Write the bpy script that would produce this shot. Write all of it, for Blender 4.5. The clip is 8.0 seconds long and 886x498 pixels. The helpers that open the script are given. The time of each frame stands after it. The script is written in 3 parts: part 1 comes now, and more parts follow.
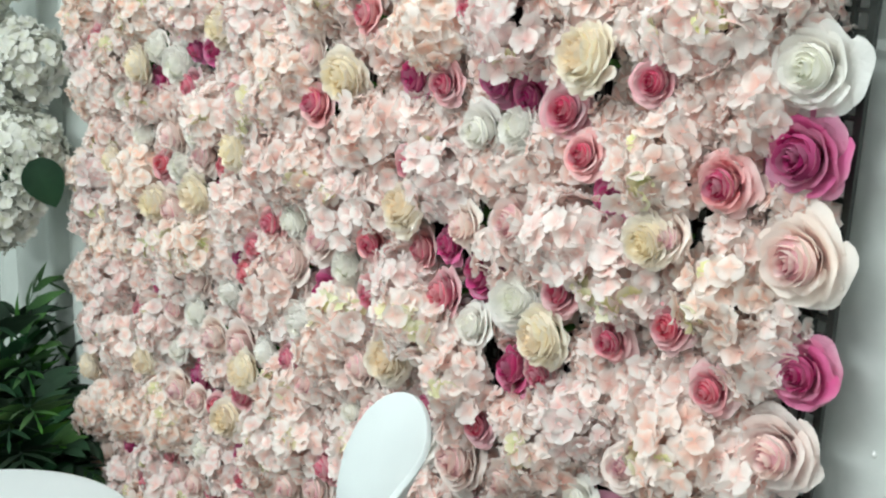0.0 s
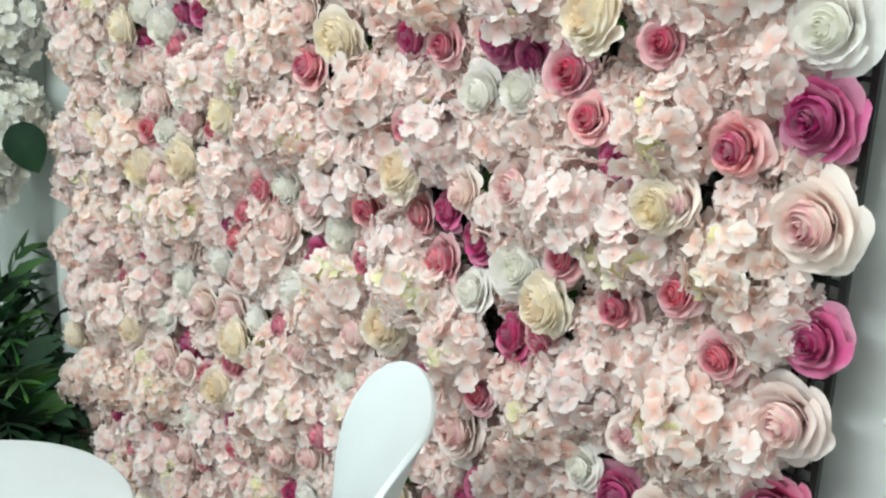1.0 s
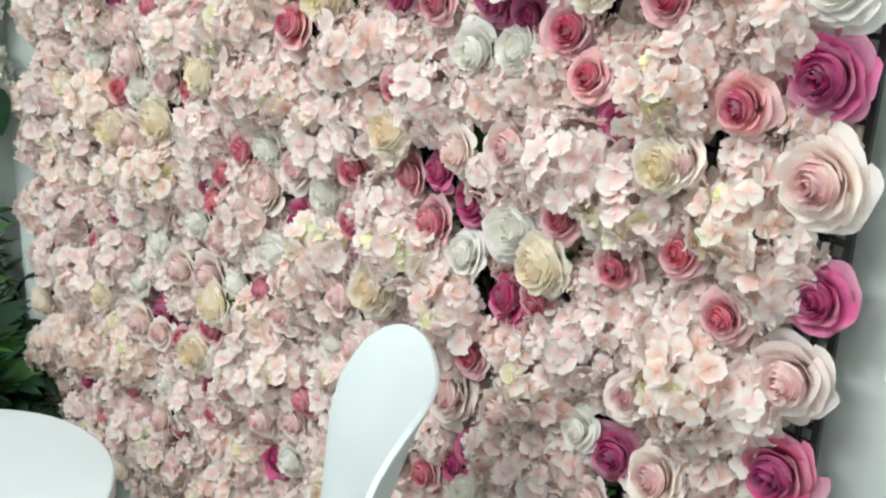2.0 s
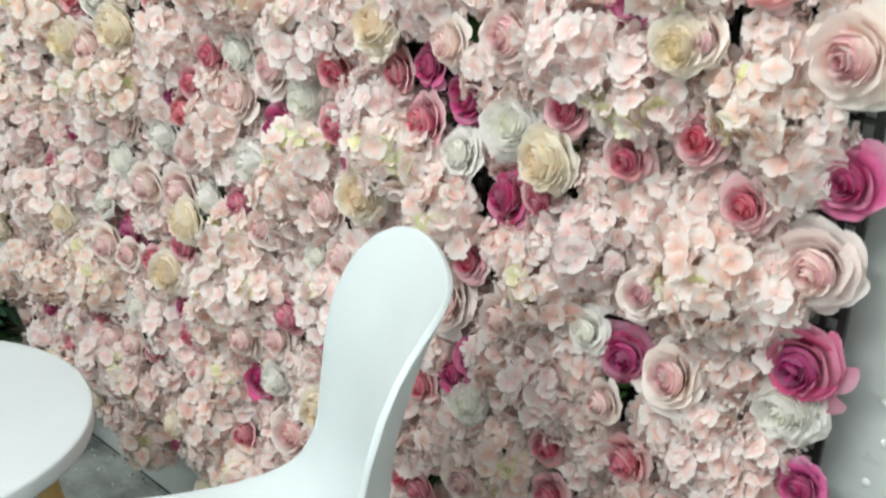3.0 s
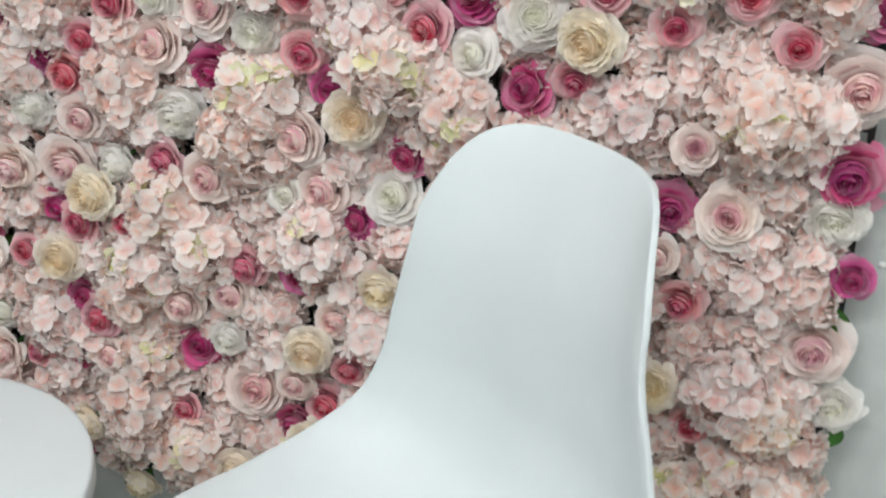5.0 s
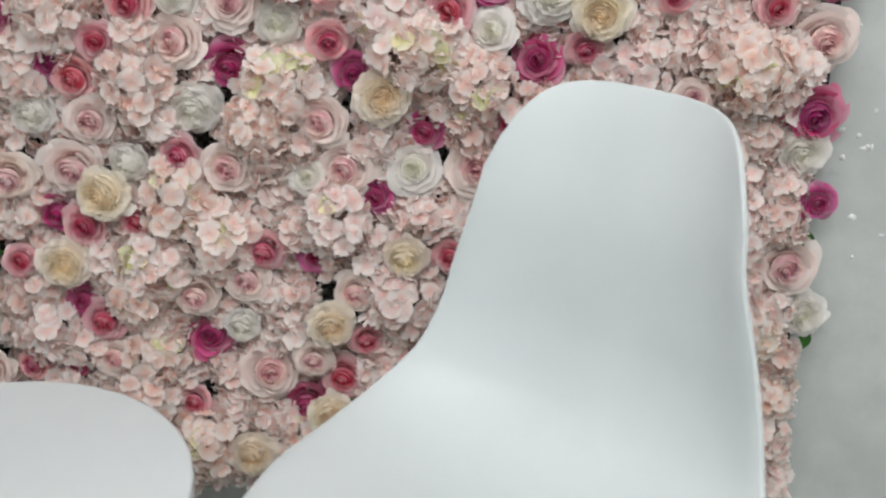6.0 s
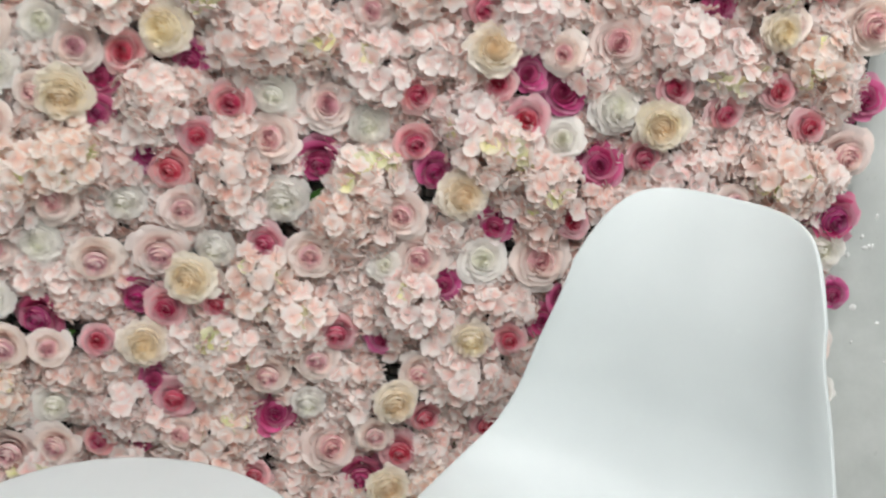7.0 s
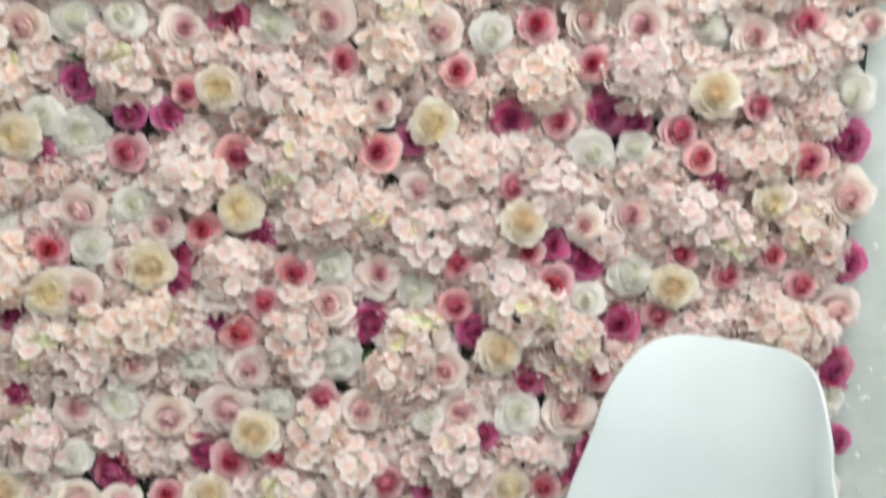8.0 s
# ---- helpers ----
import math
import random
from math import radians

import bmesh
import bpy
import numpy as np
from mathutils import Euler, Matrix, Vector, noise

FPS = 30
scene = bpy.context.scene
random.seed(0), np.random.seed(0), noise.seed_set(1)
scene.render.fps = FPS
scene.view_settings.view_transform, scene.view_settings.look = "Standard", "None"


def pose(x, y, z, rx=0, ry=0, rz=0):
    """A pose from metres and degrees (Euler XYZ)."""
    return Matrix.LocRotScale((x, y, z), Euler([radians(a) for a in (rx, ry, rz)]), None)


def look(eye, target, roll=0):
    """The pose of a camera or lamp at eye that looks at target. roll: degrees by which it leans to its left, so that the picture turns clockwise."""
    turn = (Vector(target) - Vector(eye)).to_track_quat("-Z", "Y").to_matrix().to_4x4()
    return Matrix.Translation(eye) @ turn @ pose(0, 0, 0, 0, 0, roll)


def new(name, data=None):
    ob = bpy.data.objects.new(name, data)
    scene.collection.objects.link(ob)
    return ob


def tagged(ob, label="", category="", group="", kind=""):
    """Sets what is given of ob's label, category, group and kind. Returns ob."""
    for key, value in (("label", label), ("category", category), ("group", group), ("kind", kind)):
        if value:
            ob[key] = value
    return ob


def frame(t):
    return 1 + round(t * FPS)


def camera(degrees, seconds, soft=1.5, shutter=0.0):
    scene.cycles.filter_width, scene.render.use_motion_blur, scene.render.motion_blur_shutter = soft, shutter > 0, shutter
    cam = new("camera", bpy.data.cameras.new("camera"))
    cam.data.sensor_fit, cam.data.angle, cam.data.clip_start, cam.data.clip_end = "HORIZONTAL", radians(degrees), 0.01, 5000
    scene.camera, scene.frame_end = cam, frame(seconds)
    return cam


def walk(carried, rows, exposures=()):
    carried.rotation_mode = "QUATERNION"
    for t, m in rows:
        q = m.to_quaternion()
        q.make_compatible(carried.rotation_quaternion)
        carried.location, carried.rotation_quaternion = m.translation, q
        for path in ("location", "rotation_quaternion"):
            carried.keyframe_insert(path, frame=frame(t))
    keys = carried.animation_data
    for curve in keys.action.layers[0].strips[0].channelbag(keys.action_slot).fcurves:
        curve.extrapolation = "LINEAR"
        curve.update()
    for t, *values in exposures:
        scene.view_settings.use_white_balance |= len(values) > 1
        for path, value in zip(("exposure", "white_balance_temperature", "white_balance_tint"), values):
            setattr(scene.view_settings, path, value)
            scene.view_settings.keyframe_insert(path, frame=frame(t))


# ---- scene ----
cam = camera(43.4, 8.0, soft=2.2, shutter=0.5)
PATH = [
    (0, (0.464, -0.797, 1.253), (-1.027, 0.427, 0.724), 2.3),
    (0.5, (0.444, -0.797, 1.249), (-1.025, 0.438, 0.686), 2.4),
    (1, (0.431, -0.798, 1.247), (-1.02, 0.445, 0.658), 2.4),
    (2.5, (0.359, -0.831, 1.221), (-0.965, 0.496, 0.522), 2.8),
    (3, (0.32, -0.825, 1.194), (-0.95, 0.513, 0.421), 2.1),
    (3.5, (0.283, -0.838, 1.18), (-0.923, 0.522, 0.345), 1.7),
    (4, (0.226, -0.921, 1.18), (-0.847, 0.531, 0.321), 2.2),
    (4.5, (0.074, -1.025, 1.173), (-0.754, 0.569, 0.295), 2.7),
    (4.7, (-0.014, -1.059, 1.169), (-0.714, 0.598, 0.294), 1.4),
    (5.8, (-0.318, -1.291, 1.144), (-0.537, 0.515, 0.314), 0.5),
    (6, (-0.416, -1.321, 1.139), (-0.511, 0.504, 0.326), 0.6),
    (6.5, (-0.635, -1.348, 1.16), (-0.499, 0.48, 0.361), -0.5),
    (7, (-0.696, -1.433, 1.194), (-0.538, 0.44, 0.512), 4.3),
    (7.2, (-0.731, -1.490, 1.189), (-0.559, 0.392, 0.535), 3.9),
    (7.5, (-0.757, -1.576, 1.176), (-0.578, 0.336, 0.617), 3.1),
    (8, (-0.769, -1.634, 1.136), (-0.62, 0.341, 0.859), 3.0),
]
# the film camera's own exposure and white balance drift: seconds, stops, kelvin, tint
EXPOSURES = [(0.0, -0.04, 6320, 3), (2.5, -0.05, 6370, 5), (3.5, -0.12, 6400, 6), (4.5, -0.22, 6450, 9), (6.0, -0.52, 6600, 13), (6.5, -0.46, 6650, 13), (7.0, -0.29, 6700, 13), (7.5, -0.19, 6620, 12), (8.0, -0.14, 6580, 8)]
walk(cam, [(t, look(eye, target, roll)) for t, eye, target, roll in PATH], EXPOSURES)

# ---- light ----
world = bpy.data.worlds.new("world")
scene.world = world
world.use_nodes = True
world.node_tree.nodes["Background"].inputs[0].default_value = (0.9, 0.95, 1.0, 1)
world.node_tree.nodes["Background"].inputs[1].default_value = 0.05


LAMPS = [(-0.2, -2.1, 46.0), (1.3, -2.2, 6.0), (-1.2, -2.2, 22.0), (-0.3, -1.1, 13.0)]


def ceiling_lamp(x, y, sx, sy, watts):
    data = bpy.data.lights.new("ceiling_lamp", "AREA")
    data.shape, data.size, data.size_y, data.energy = "RECTANGLE", sx, sy, watts
    data.color = (0.965, 0.995, 1.0)
    ob = new("ceiling_lamp", data)
    ob.matrix_basis = pose(x, y, 2.655)
    return ob


for lx, ly, watts in LAMPS:
    ceiling_lamp(lx, ly, 1.15, 0.26, watts)


# ---- materials ----
def material(name, rough=0.6, metal=0.0, spec=0.5):
    m = bpy.data.materials.new(name)
    m.use_nodes = True
    nt = m.node_tree
    b = nt.nodes["Principled BSDF"]
    b.inputs["Roughness"].default_value = rough
    b.inputs["Metallic"].default_value = metal
    b.inputs["Specular IOR Level"].default_value = spec
    return m, nt, b


def node(nt, kind, **values):
    n = nt.nodes.new(kind)
    for key, value in values.items():
        n.inputs[key.replace("_", " ")].default_value = value
    return n


def ramp(nt, stops):
    n = nt.nodes.new("ShaderNodeValToRGB")
    n.color_ramp.interpolation = "EASE"
    while len(n.color_ramp.elements) < len(stops):
        n.color_ramp.elements.new(0.5)
    for e, (at, colour) in zip(n.color_ramp.elements, stops):
        e.position, e.color = at, (*colour, 1)
    return n


def petal_cloth(name, stops, sway=0.12, glow=0.30):
    """Woven polyester petal: colour runs from the heart (0) to the outer rim (1) of the flower; a little light shines through."""
    m, nt, b = material(name, 0.72, 0.0, 0.25)
    uv = nt.nodes.new("ShaderNodeUVMap")
    uv.uv_map = "petal"
    sep = nt.nodes.new("ShaderNodeSeparateXYZ")
    nt.links.new(uv.outputs[0], sep.inputs[0])
    r = ramp(nt, stops)
    tex = nt.nodes.new("ShaderNodeTexCoord")
    patch = node(nt, "ShaderNodeTexNoise", Scale=45.0, Detail=2.0)
    nt.links.new(tex.outputs["Object"], patch.inputs["Vector"])
    sub = nt.nodes.new("ShaderNodeMath")
    sub.operation = "MULTIPLY_ADD"
    sub.inputs[1].default_value, sub.inputs[2].default_value = 0.34, -0.17
    nt.links.new(patch.outputs["Fac"], sub.inputs[0])
    add = nt.nodes.new("ShaderNodeMath")
    nt.links.new(sep.outputs["X"], add.inputs[0])
    nt.links.new(sub.outputs[0], add.inputs[1])
    nt.links.new(add.outputs[0], r.inputs[0])
    info = nt.nodes.new("ShaderNodeObjectInfo")
    isl = nt.nodes.new("ShaderNodeNewGeometry")
    mix = nt.nodes.new("ShaderNodeMath")
    nt.links.new(info.outputs["Random"], mix.inputs[0])
    nt.links.new(isl.outputs["Random Per Island"], mix.inputs[1])
    spread = nt.nodes.new("ShaderNodeMapRange")
    spread.inputs["From Max"].default_value = 2.0
    spread.inputs["To Min"].default_value, spread.inputs["To Max"].default_value = 1.0 - sway, 1.0 + sway
    nt.links.new(mix.outputs[0], spread.inputs[0])
    hue = nt.nodes.new("ShaderNodeMapRange")
    hue.inputs["To Min"].default_value, hue.inputs["To Max"].default_value = 0.488, 0.512
    nt.links.new(info.outputs["Random"], hue.inputs[0])
    hsv = nt.nodes.new("ShaderNodeHueSaturation")
    nt.links.new(hue.outputs[0], hsv.inputs["Hue"])
    nt.links.new(spread.outputs[0], hsv.inputs["Value"])
    # petals of one head are dyed unevenly
    dye = nt.nodes.new("ShaderNodeMapRange")
    dye.inputs["To Min"].default_value, dye.inputs["To Max"].default_value = 0.75, 1.22
    nt.links.new(isl.outputs["Random Per Island"], dye.inputs[0])
    nt.links.new(dye.outputs[0], hsv.inputs["Saturation"])
    nt.links.new(r.outputs[0], hsv.inputs["Color"])
    nt.links.new(hsv.outputs[0], b.inputs["Base Color"])
    weave = node(nt, "ShaderNodeTexNoise", Scale=900.0, Detail=2.0)
    nt.links.new(tex.outputs["Object"], weave.inputs["Vector"])
    bump = node(nt, "ShaderNodeBump", Strength=0.25, Distance=0.0006)
    nt.links.new(weave.outputs["Fac"], bump.inputs["Height"])
    crease = node(nt, "ShaderNodeTexNoise", Scale=130.0, Detail=2.0, Distortion=1.2)
    nt.links.new(tex.outputs["Object"], crease.inputs["Vector"])
    soft = node(nt, "ShaderNodeBump", Strength=0.35, Distance=0.003)
    nt.links.new(crease.outputs["Fac"], soft.inputs["Height"])
    nt.links.new(soft.outputs[0], bump.inputs["Normal"])
    nt.links.new(bump.outputs[0], b.inputs["Normal"])
    thin = nt.nodes.new("ShaderNodeBsdfTranslucent")
    nt.links.new(hsv.outputs[0], thin.inputs[0])
    both = nt.nodes.new("ShaderNodeMixShader")
    both.inputs[0].default_value = glow
    nt.links.new(b.outputs[0], both.inputs[1])
    nt.links.new(thin.outputs[0], both.inputs[2])
    nt.links.new(both.outputs[0], nt.nodes["Material Output"].inputs[0])
    return m


def surface(name, c1, c2, scale, rough=0.6, bump=0.0, bump_scale=60.0, spec=0.5, rough2=None, stretch=(1, 1, 1), fixed=False):
    """A surface whose colour wanders between c1 and c2, with fine relief."""
    m, nt, b = material(name, rough, 0.0, spec)
    tex = nt.nodes.new("ShaderNodeTexCoord")
    mp = nt.nodes.new("ShaderNodeMapping")
    mp.inputs["Scale"].default_value = stretch
    if fixed:
        # the pattern lies in the room, so that alike pieces differ
        nt.links.new(nt.nodes.new("ShaderNodeNewGeometry").outputs["Position"], mp.inputs[0])
    else:
        nt.links.new(tex.outputs["Object"], mp.inputs[0])
    n = node(nt, "ShaderNodeTexNoise", Scale=scale, Detail=6.0, Roughness=0.6)
    nt.links.new(mp.outputs[0], n.inputs["Vector"])
    r = ramp(nt, [(0.3, c1), (0.7, c2)])
    nt.links.new(n.outputs["Fac"], r.inputs[0])
    nt.links.new(r.outputs[0], b.inputs["Base Color"])
    fine = node(nt, "ShaderNodeTexNoise", Scale=bump_scale, Detail=4.0)
    nt.links.new(mp.outputs[0], fine.inputs["Vector"])
    if bump:
        bp = node(nt, "ShaderNodeBump", Strength=bump, Distance=0.004)
        nt.links.new(fine.outputs["Fac"], bp.inputs["Height"])
        nt.links.new(bp.outputs[0], b.inputs["Normal"])
    if rough2 is not None:
        rr = nt.nodes.new("ShaderNodeMapRange")
        rr.inputs["To Min"].default_value, rr.inputs["To Max"].default_value = rough, rough2
        nt.links.new(fine.outputs["Fac"], rr.inputs[0])
        nt.links.new(rr.outputs[0], b.inputs["Roughness"])
    return m


BLUSH = petal_cloth("blush_petals", [(0.06, (0.62, 0.25, 0.33)), (0.20, (0.82, 0.47, 0.53)), (0.34, (0.94, 0.74, 0.70)), (0.55, (0.97, 0.86, 0.81)), (1.0, (0.98, 0.91, 0.87))], 0.08, 0.32)
CORAL = petal_cloth("coral_pink_petals", [(0.05, (0.42, 0.02, 0.06)), (0.20, (0.62, 0.07, 0.15)), (0.36, (0.78, 0.30, 0.38)), (0.6, (0.89, 0.56, 0.58)), (1.0, (0.95, 0.77, 0.75))], 0.14, 0.32)
MAGENTA = petal_cloth("magenta_petals", [(0.05, (0.36, 0.04, 0.13)), (0.30, (0.57, 0.11, 0.26)), (0.6, (0.72, 0.22, 0.40)), (1.0, (0.86, 0.48, 0.61))], 0.14, 0.36)
WHITE = petal_cloth("white_petals", [(0.05, (0.92, 0.91, 0.76)), (0.4, (0.97, 0.95, 0.905)), (1.0, (0.985, 0.97, 0.95))], 0.04, 0.42)
CREAM = petal_cloth("cream_petals", [(0.05, (0.95, 0.75, 0.46)), (0.3, (0.97, 0.86, 0.67)), (0.7, (0.98, 0.925, 0.83)), (1.0, (0.985, 0.94, 0.88))], 0.05, 0.40)
# warm low stops paint the peachy shade between petals, pale rims the highlights
PALE = petal_cloth("pale_pink_petals", [(0.0, (0.90, 0.58, 0.54)), (0.4, (0.96, 0.76, 0.72)), (0.75, (0.985, 0.905, 0.875)), (1.0, (0.99, 0.94, 0.915))], 0.09, 0.44)
PEACH = petal_cloth("peach_petals", [(0.0, (0.89, 0.55, 0.46)), (0.4, (0.955, 0.73, 0.645)), (0.75, (0.985, 0.89, 0.84)), (1.0, (0.99, 0.93, 0.89))], 0.09, 0.44)
IVORY = petal_cloth("ivory_petals", [(0.0, (0.72, 0.74, 0.55)), (0.4, (0.82, 0.82, 0.74)), (1.0, (0.85, 0.85, 0.80))], 0.1)
LIME = petal_cloth("lime_centres", [(0.0, (0.58, 0.62, 0.22)), (0.6, (0.78, 0.76, 0.45)), (1.0, (0.88, 0.84, 0.62))], 0.12)
LEAF = petal_cloth("green_leaf", [(0.0, (0.05, 0.12, 0.03)), (1.0, (0.07, 0.20, 0.04))], 0.35, 0.15)
# a dark green, deepened further for the shade in which the ferns stand
DARKLEAF = petal_cloth("dark_fern_leaf", [(0.0, (0.010, 0.028, 0.014)), (1.0, (0.022, 0.058, 0.026))], 0.4, 0.12)
FRESH = petal_cloth("bright_fern_leaf", [(0.0, (0.03, 0.085, 0.025)), (1.0, (0.085, 0.20, 0.055))], 0.3, 0.2)
BLACK = surface("black_plastic", (0.010, 0.013, 0.011), (0.022, 0.026, 0.023), 40, 0.45, 0.1, 200)
PLASTER = surface("white_wall_paint", (0.50, 0.53, 0.515), (0.62, 0.645, 0.63), 7.0, 0.22, 0.3, 26, 0.5, 0.42)
ROOMWALL = surface("room_wall_paint", (0.56, 0.57, 0.56), (0.62, 0.63, 0.62), 2.0, 0.7, 0.1, 60)
CEIL = surface("ceiling_paint", (0.76, 0.77, 0.75), (0.8, 0.81, 0.79), 2.0, 0.8, 0.05, 60)
DRAPE = surface("white_drape_cloth", (0.60, 0.66, 0.63), (0.68, 0.73, 0.70), 5.0, 0.8, 0.15, 300)
FLOOR = surface("grey_floor", (0.15, 0.165, 0.15), (0.48, 0.50, 0.47), 7.0, 0.16, 0.06, 40, 0.5, 0.34, fixed=True)
JOINT = surface("floor_joint", (0.05, 0.05, 0.05), (0.09, 0.09, 0.085), 20, 0.8, 0.1, 100)
SHELL = surface("white_moulded_plastic", (0.60, 0.645, 0.65), (0.64, 0.685, 0.69), 4.0, 0.46, 0.03, 420, 0.40, 0.54)
TABLETOP = surface("white_lacquer", (0.635, 0.68, 0.69), (0.665, 0.71, 0.72), 5.0, 0.32, 0.03, 300, 0.5, 0.4)
EDGE = surface("white_edge_band", (0.70, 0.68, 0.66), (0.76, 0.74, 0.72), 9.0, 0.5, 0.05, 200)
BEECH = surface("beech_wood", (0.42, 0.26, 0.08), (0.57, 0.39, 0.15), 14.0, 0.45, 0.1, 90, 0.4, 0.55, (1, 1, 0.08))
STEEL = surface("black_steel", (0.02, 0.02, 0.02), (0.035, 0.035, 0.035), 30, 0.4, 0.05, 200)
LAMP, lnt, lb = material("lamp_panel", 0.5)
lb.inputs["Base Color"].default_value = (0.9, 0.9, 0.9, 1)
lb.inputs["Emission Color"].default_value = (0.965, 0.995, 1.0, 1)
lb.inputs["Emission Strength"].default_value = 6.0
GREYPOT = surface("grey_planter", (0.28, 0.29, 0.28), (0.36, 0.37, 0.35), 12, 0.6, 0.1, 60)
# colour of the lumps that stand in for the wall's glints
GLOSS = surface("gloss_lump", (0.72, 0.73, 0.72), (0.78, 0.79, 0.78), 30, 0.12)
SPECK = surface("white_chip", (0.6, 0.6, 0.58), (0.8, 0.8, 0.78), 50, 0.5)


# ---- mesh helpers ----
def mesh_of(name, bm, *mats, smooth=True):
    me = bpy.data.meshes.new(name)
    bm.to_mesh(me)
    bm.free()
    for m in mats:
        me.materials.append(m)
    if smooth:
        me.shade_smooth()
    return me


def part(name, bm, mat, parent, label="", smooth=True):
    ob = new(name, mesh_of(name, bm, mat, smooth=smooth))
    ob.parent = parent
    return tagged(ob, label)


def raw_mesh(name, verts, faces, uvs, mat):
    me = bpy.data.meshes.new(name)
    me.from_pydata(verts, [], faces)
    layer = me.uv_layers.new(name="petal")
    flat = np.array(uvs)[np.array([i for f in faces for i in f])].ravel()
    layer.data.foreach_set("uv", flat.astype(np.float32))
    me.materials.append(mat)
    me.shade_smooth()
    return me


def box(bm, lo, hi):
    m = Matrix.Translation([(a + b) / 2 for a, b in zip(lo, hi)]) @ Matrix.Diagonal([b - a for a, b in zip(lo, hi)] + [1])
    return bmesh.ops.create_cube(bm, size=1, matrix=m)["verts"]


def rod(bm, a, b, r1, r2, seg=10):
    a, b = Vector(a), Vector(b)
    d = b - a
    m = Matrix.Translation((a + b) / 2) @ d.to_track_quat("Z", "Y").to_matrix().to_4x4()
    bmesh.ops.create_cone(bm, cap_ends=True, segments=seg, radius1=r1, radius2=r2, depth=d.length, matrix=m)


def bevelled(bm, width, seg=2):
    bmesh.ops.bevel(bm, geom=bm.edges[:], offset=width, segments=seg, affect="EDGES", clamp_overlap=True)
    return bm


def structure(name, lo, hi, mat, label, bevel=0.0):
    bm = bmesh.new()
    box(bm, lo, hi)
    if bevel:
        bevelled(bm, bevel)
    ob = new(name, mesh_of(name, bm, mat, smooth=False))
    return tagged(ob, label, name.split("_")[0], kind="structure")


# ---- the room ----
structure("wall_north", (-3.2, 0.06, 0.0), (1.9, 0.18, 2.7), PLASTER, "white glossy painted wall behind the flower panel")
# unseen south, west and east walls, added to throw the lamps' light back
structure("wall_south", (-3.2, -3.12, 0.0), (1.9, -3.0, 2.7), ROOMWALL, "plain white wall, unseen, added to bounce light")
structure("wall_west", (-3.32, -3.12, 0.0), (-3.2, 0.18, 2.7), ROOMWALL, "plain white side wall, unseen, added to bounce light")
structure("wall_east", (1.9, -3.12, 0.0), (2.02, 0.18, 2.7), ROOMWALL, "plain white side wall, unseen, added to bounce light")
structure("ceiling", (-3.32, -3.12, 2.7), (2.02, 0.18, 2.8), CEIL, "plain white ceiling")
structure("floor", (-3.32, -3.12, -0.1), (2.02, 0.18, -0.004), JOINT, "worn grey polished floor with dark joints")


def fixture(x, y):
    top = tagged(new("ceiling_light"), "white rectangular ceiling light panel, lit", "ceiling light", "ceiling lights")
    top.location = (x, y, 2.7)
    bm = bmesh.new()
    box(bm, (-0.62, -0.17, -0.03), (0.62, 0.17, 0.0))
    part("frame", bevelled(bm, 0.004), ROOMWALL, top, smooth=False)
    bm = bmesh.new()
    box(bm, (-0.58, -0.13, -0.036), (0.58, 0.13, -0.0305))
    part("diffuser", bm, LAMP, top, smooth=False)


for lx, ly, watts in LAMPS:
    fixture(lx, ly)


# ---- drape beside the flower panel ----
def drape():
    bm = bmesh.new()
    cols, rows = 90, 16
    grid = []
    for j in range(rows + 1):
        z = 0.03 + 2.45 * j / rows
        line = []
        for i in range(cols + 1):
            u = i / cols
            x = -3.0 + 1.42 * u
            fold = 0.016 * math.sin(u * 52 + 0.6 * math.sin(z * 2.1)) + 0.010 * math.sin(u * 23 + 1.7 + 0.4 * z)
            line.append(bm.verts.new((x + 0.006 * math.sin(z * 3 + u * 9), 0.022 + fold * (1.15 - 0.2 * z), z)))
        grid.append(line)
    for j in range(rows):
        for i in range(cols):
            bm.faces.new((grid[j][i], grid[j][i + 1], grid[j + 1][i + 1], grid[j + 1][i]))
    ob = new("drape", mesh_of("drape", bm, DRAPE))
    mod = ob.modifiers.new("cloth", "SOLIDIFY")
    mod.thickness = 0.003
    tagged(ob, "greyish white cloth drape hanging in soft folds", "drape")
    bm = bmesh.new()
    rod(bm, (-3.05, 0.022, 2.5), (-1.55, 0.022, 2.5), 0.012, 0.012, 12)
    part("rail", bm, STEEL, ob)


drape()


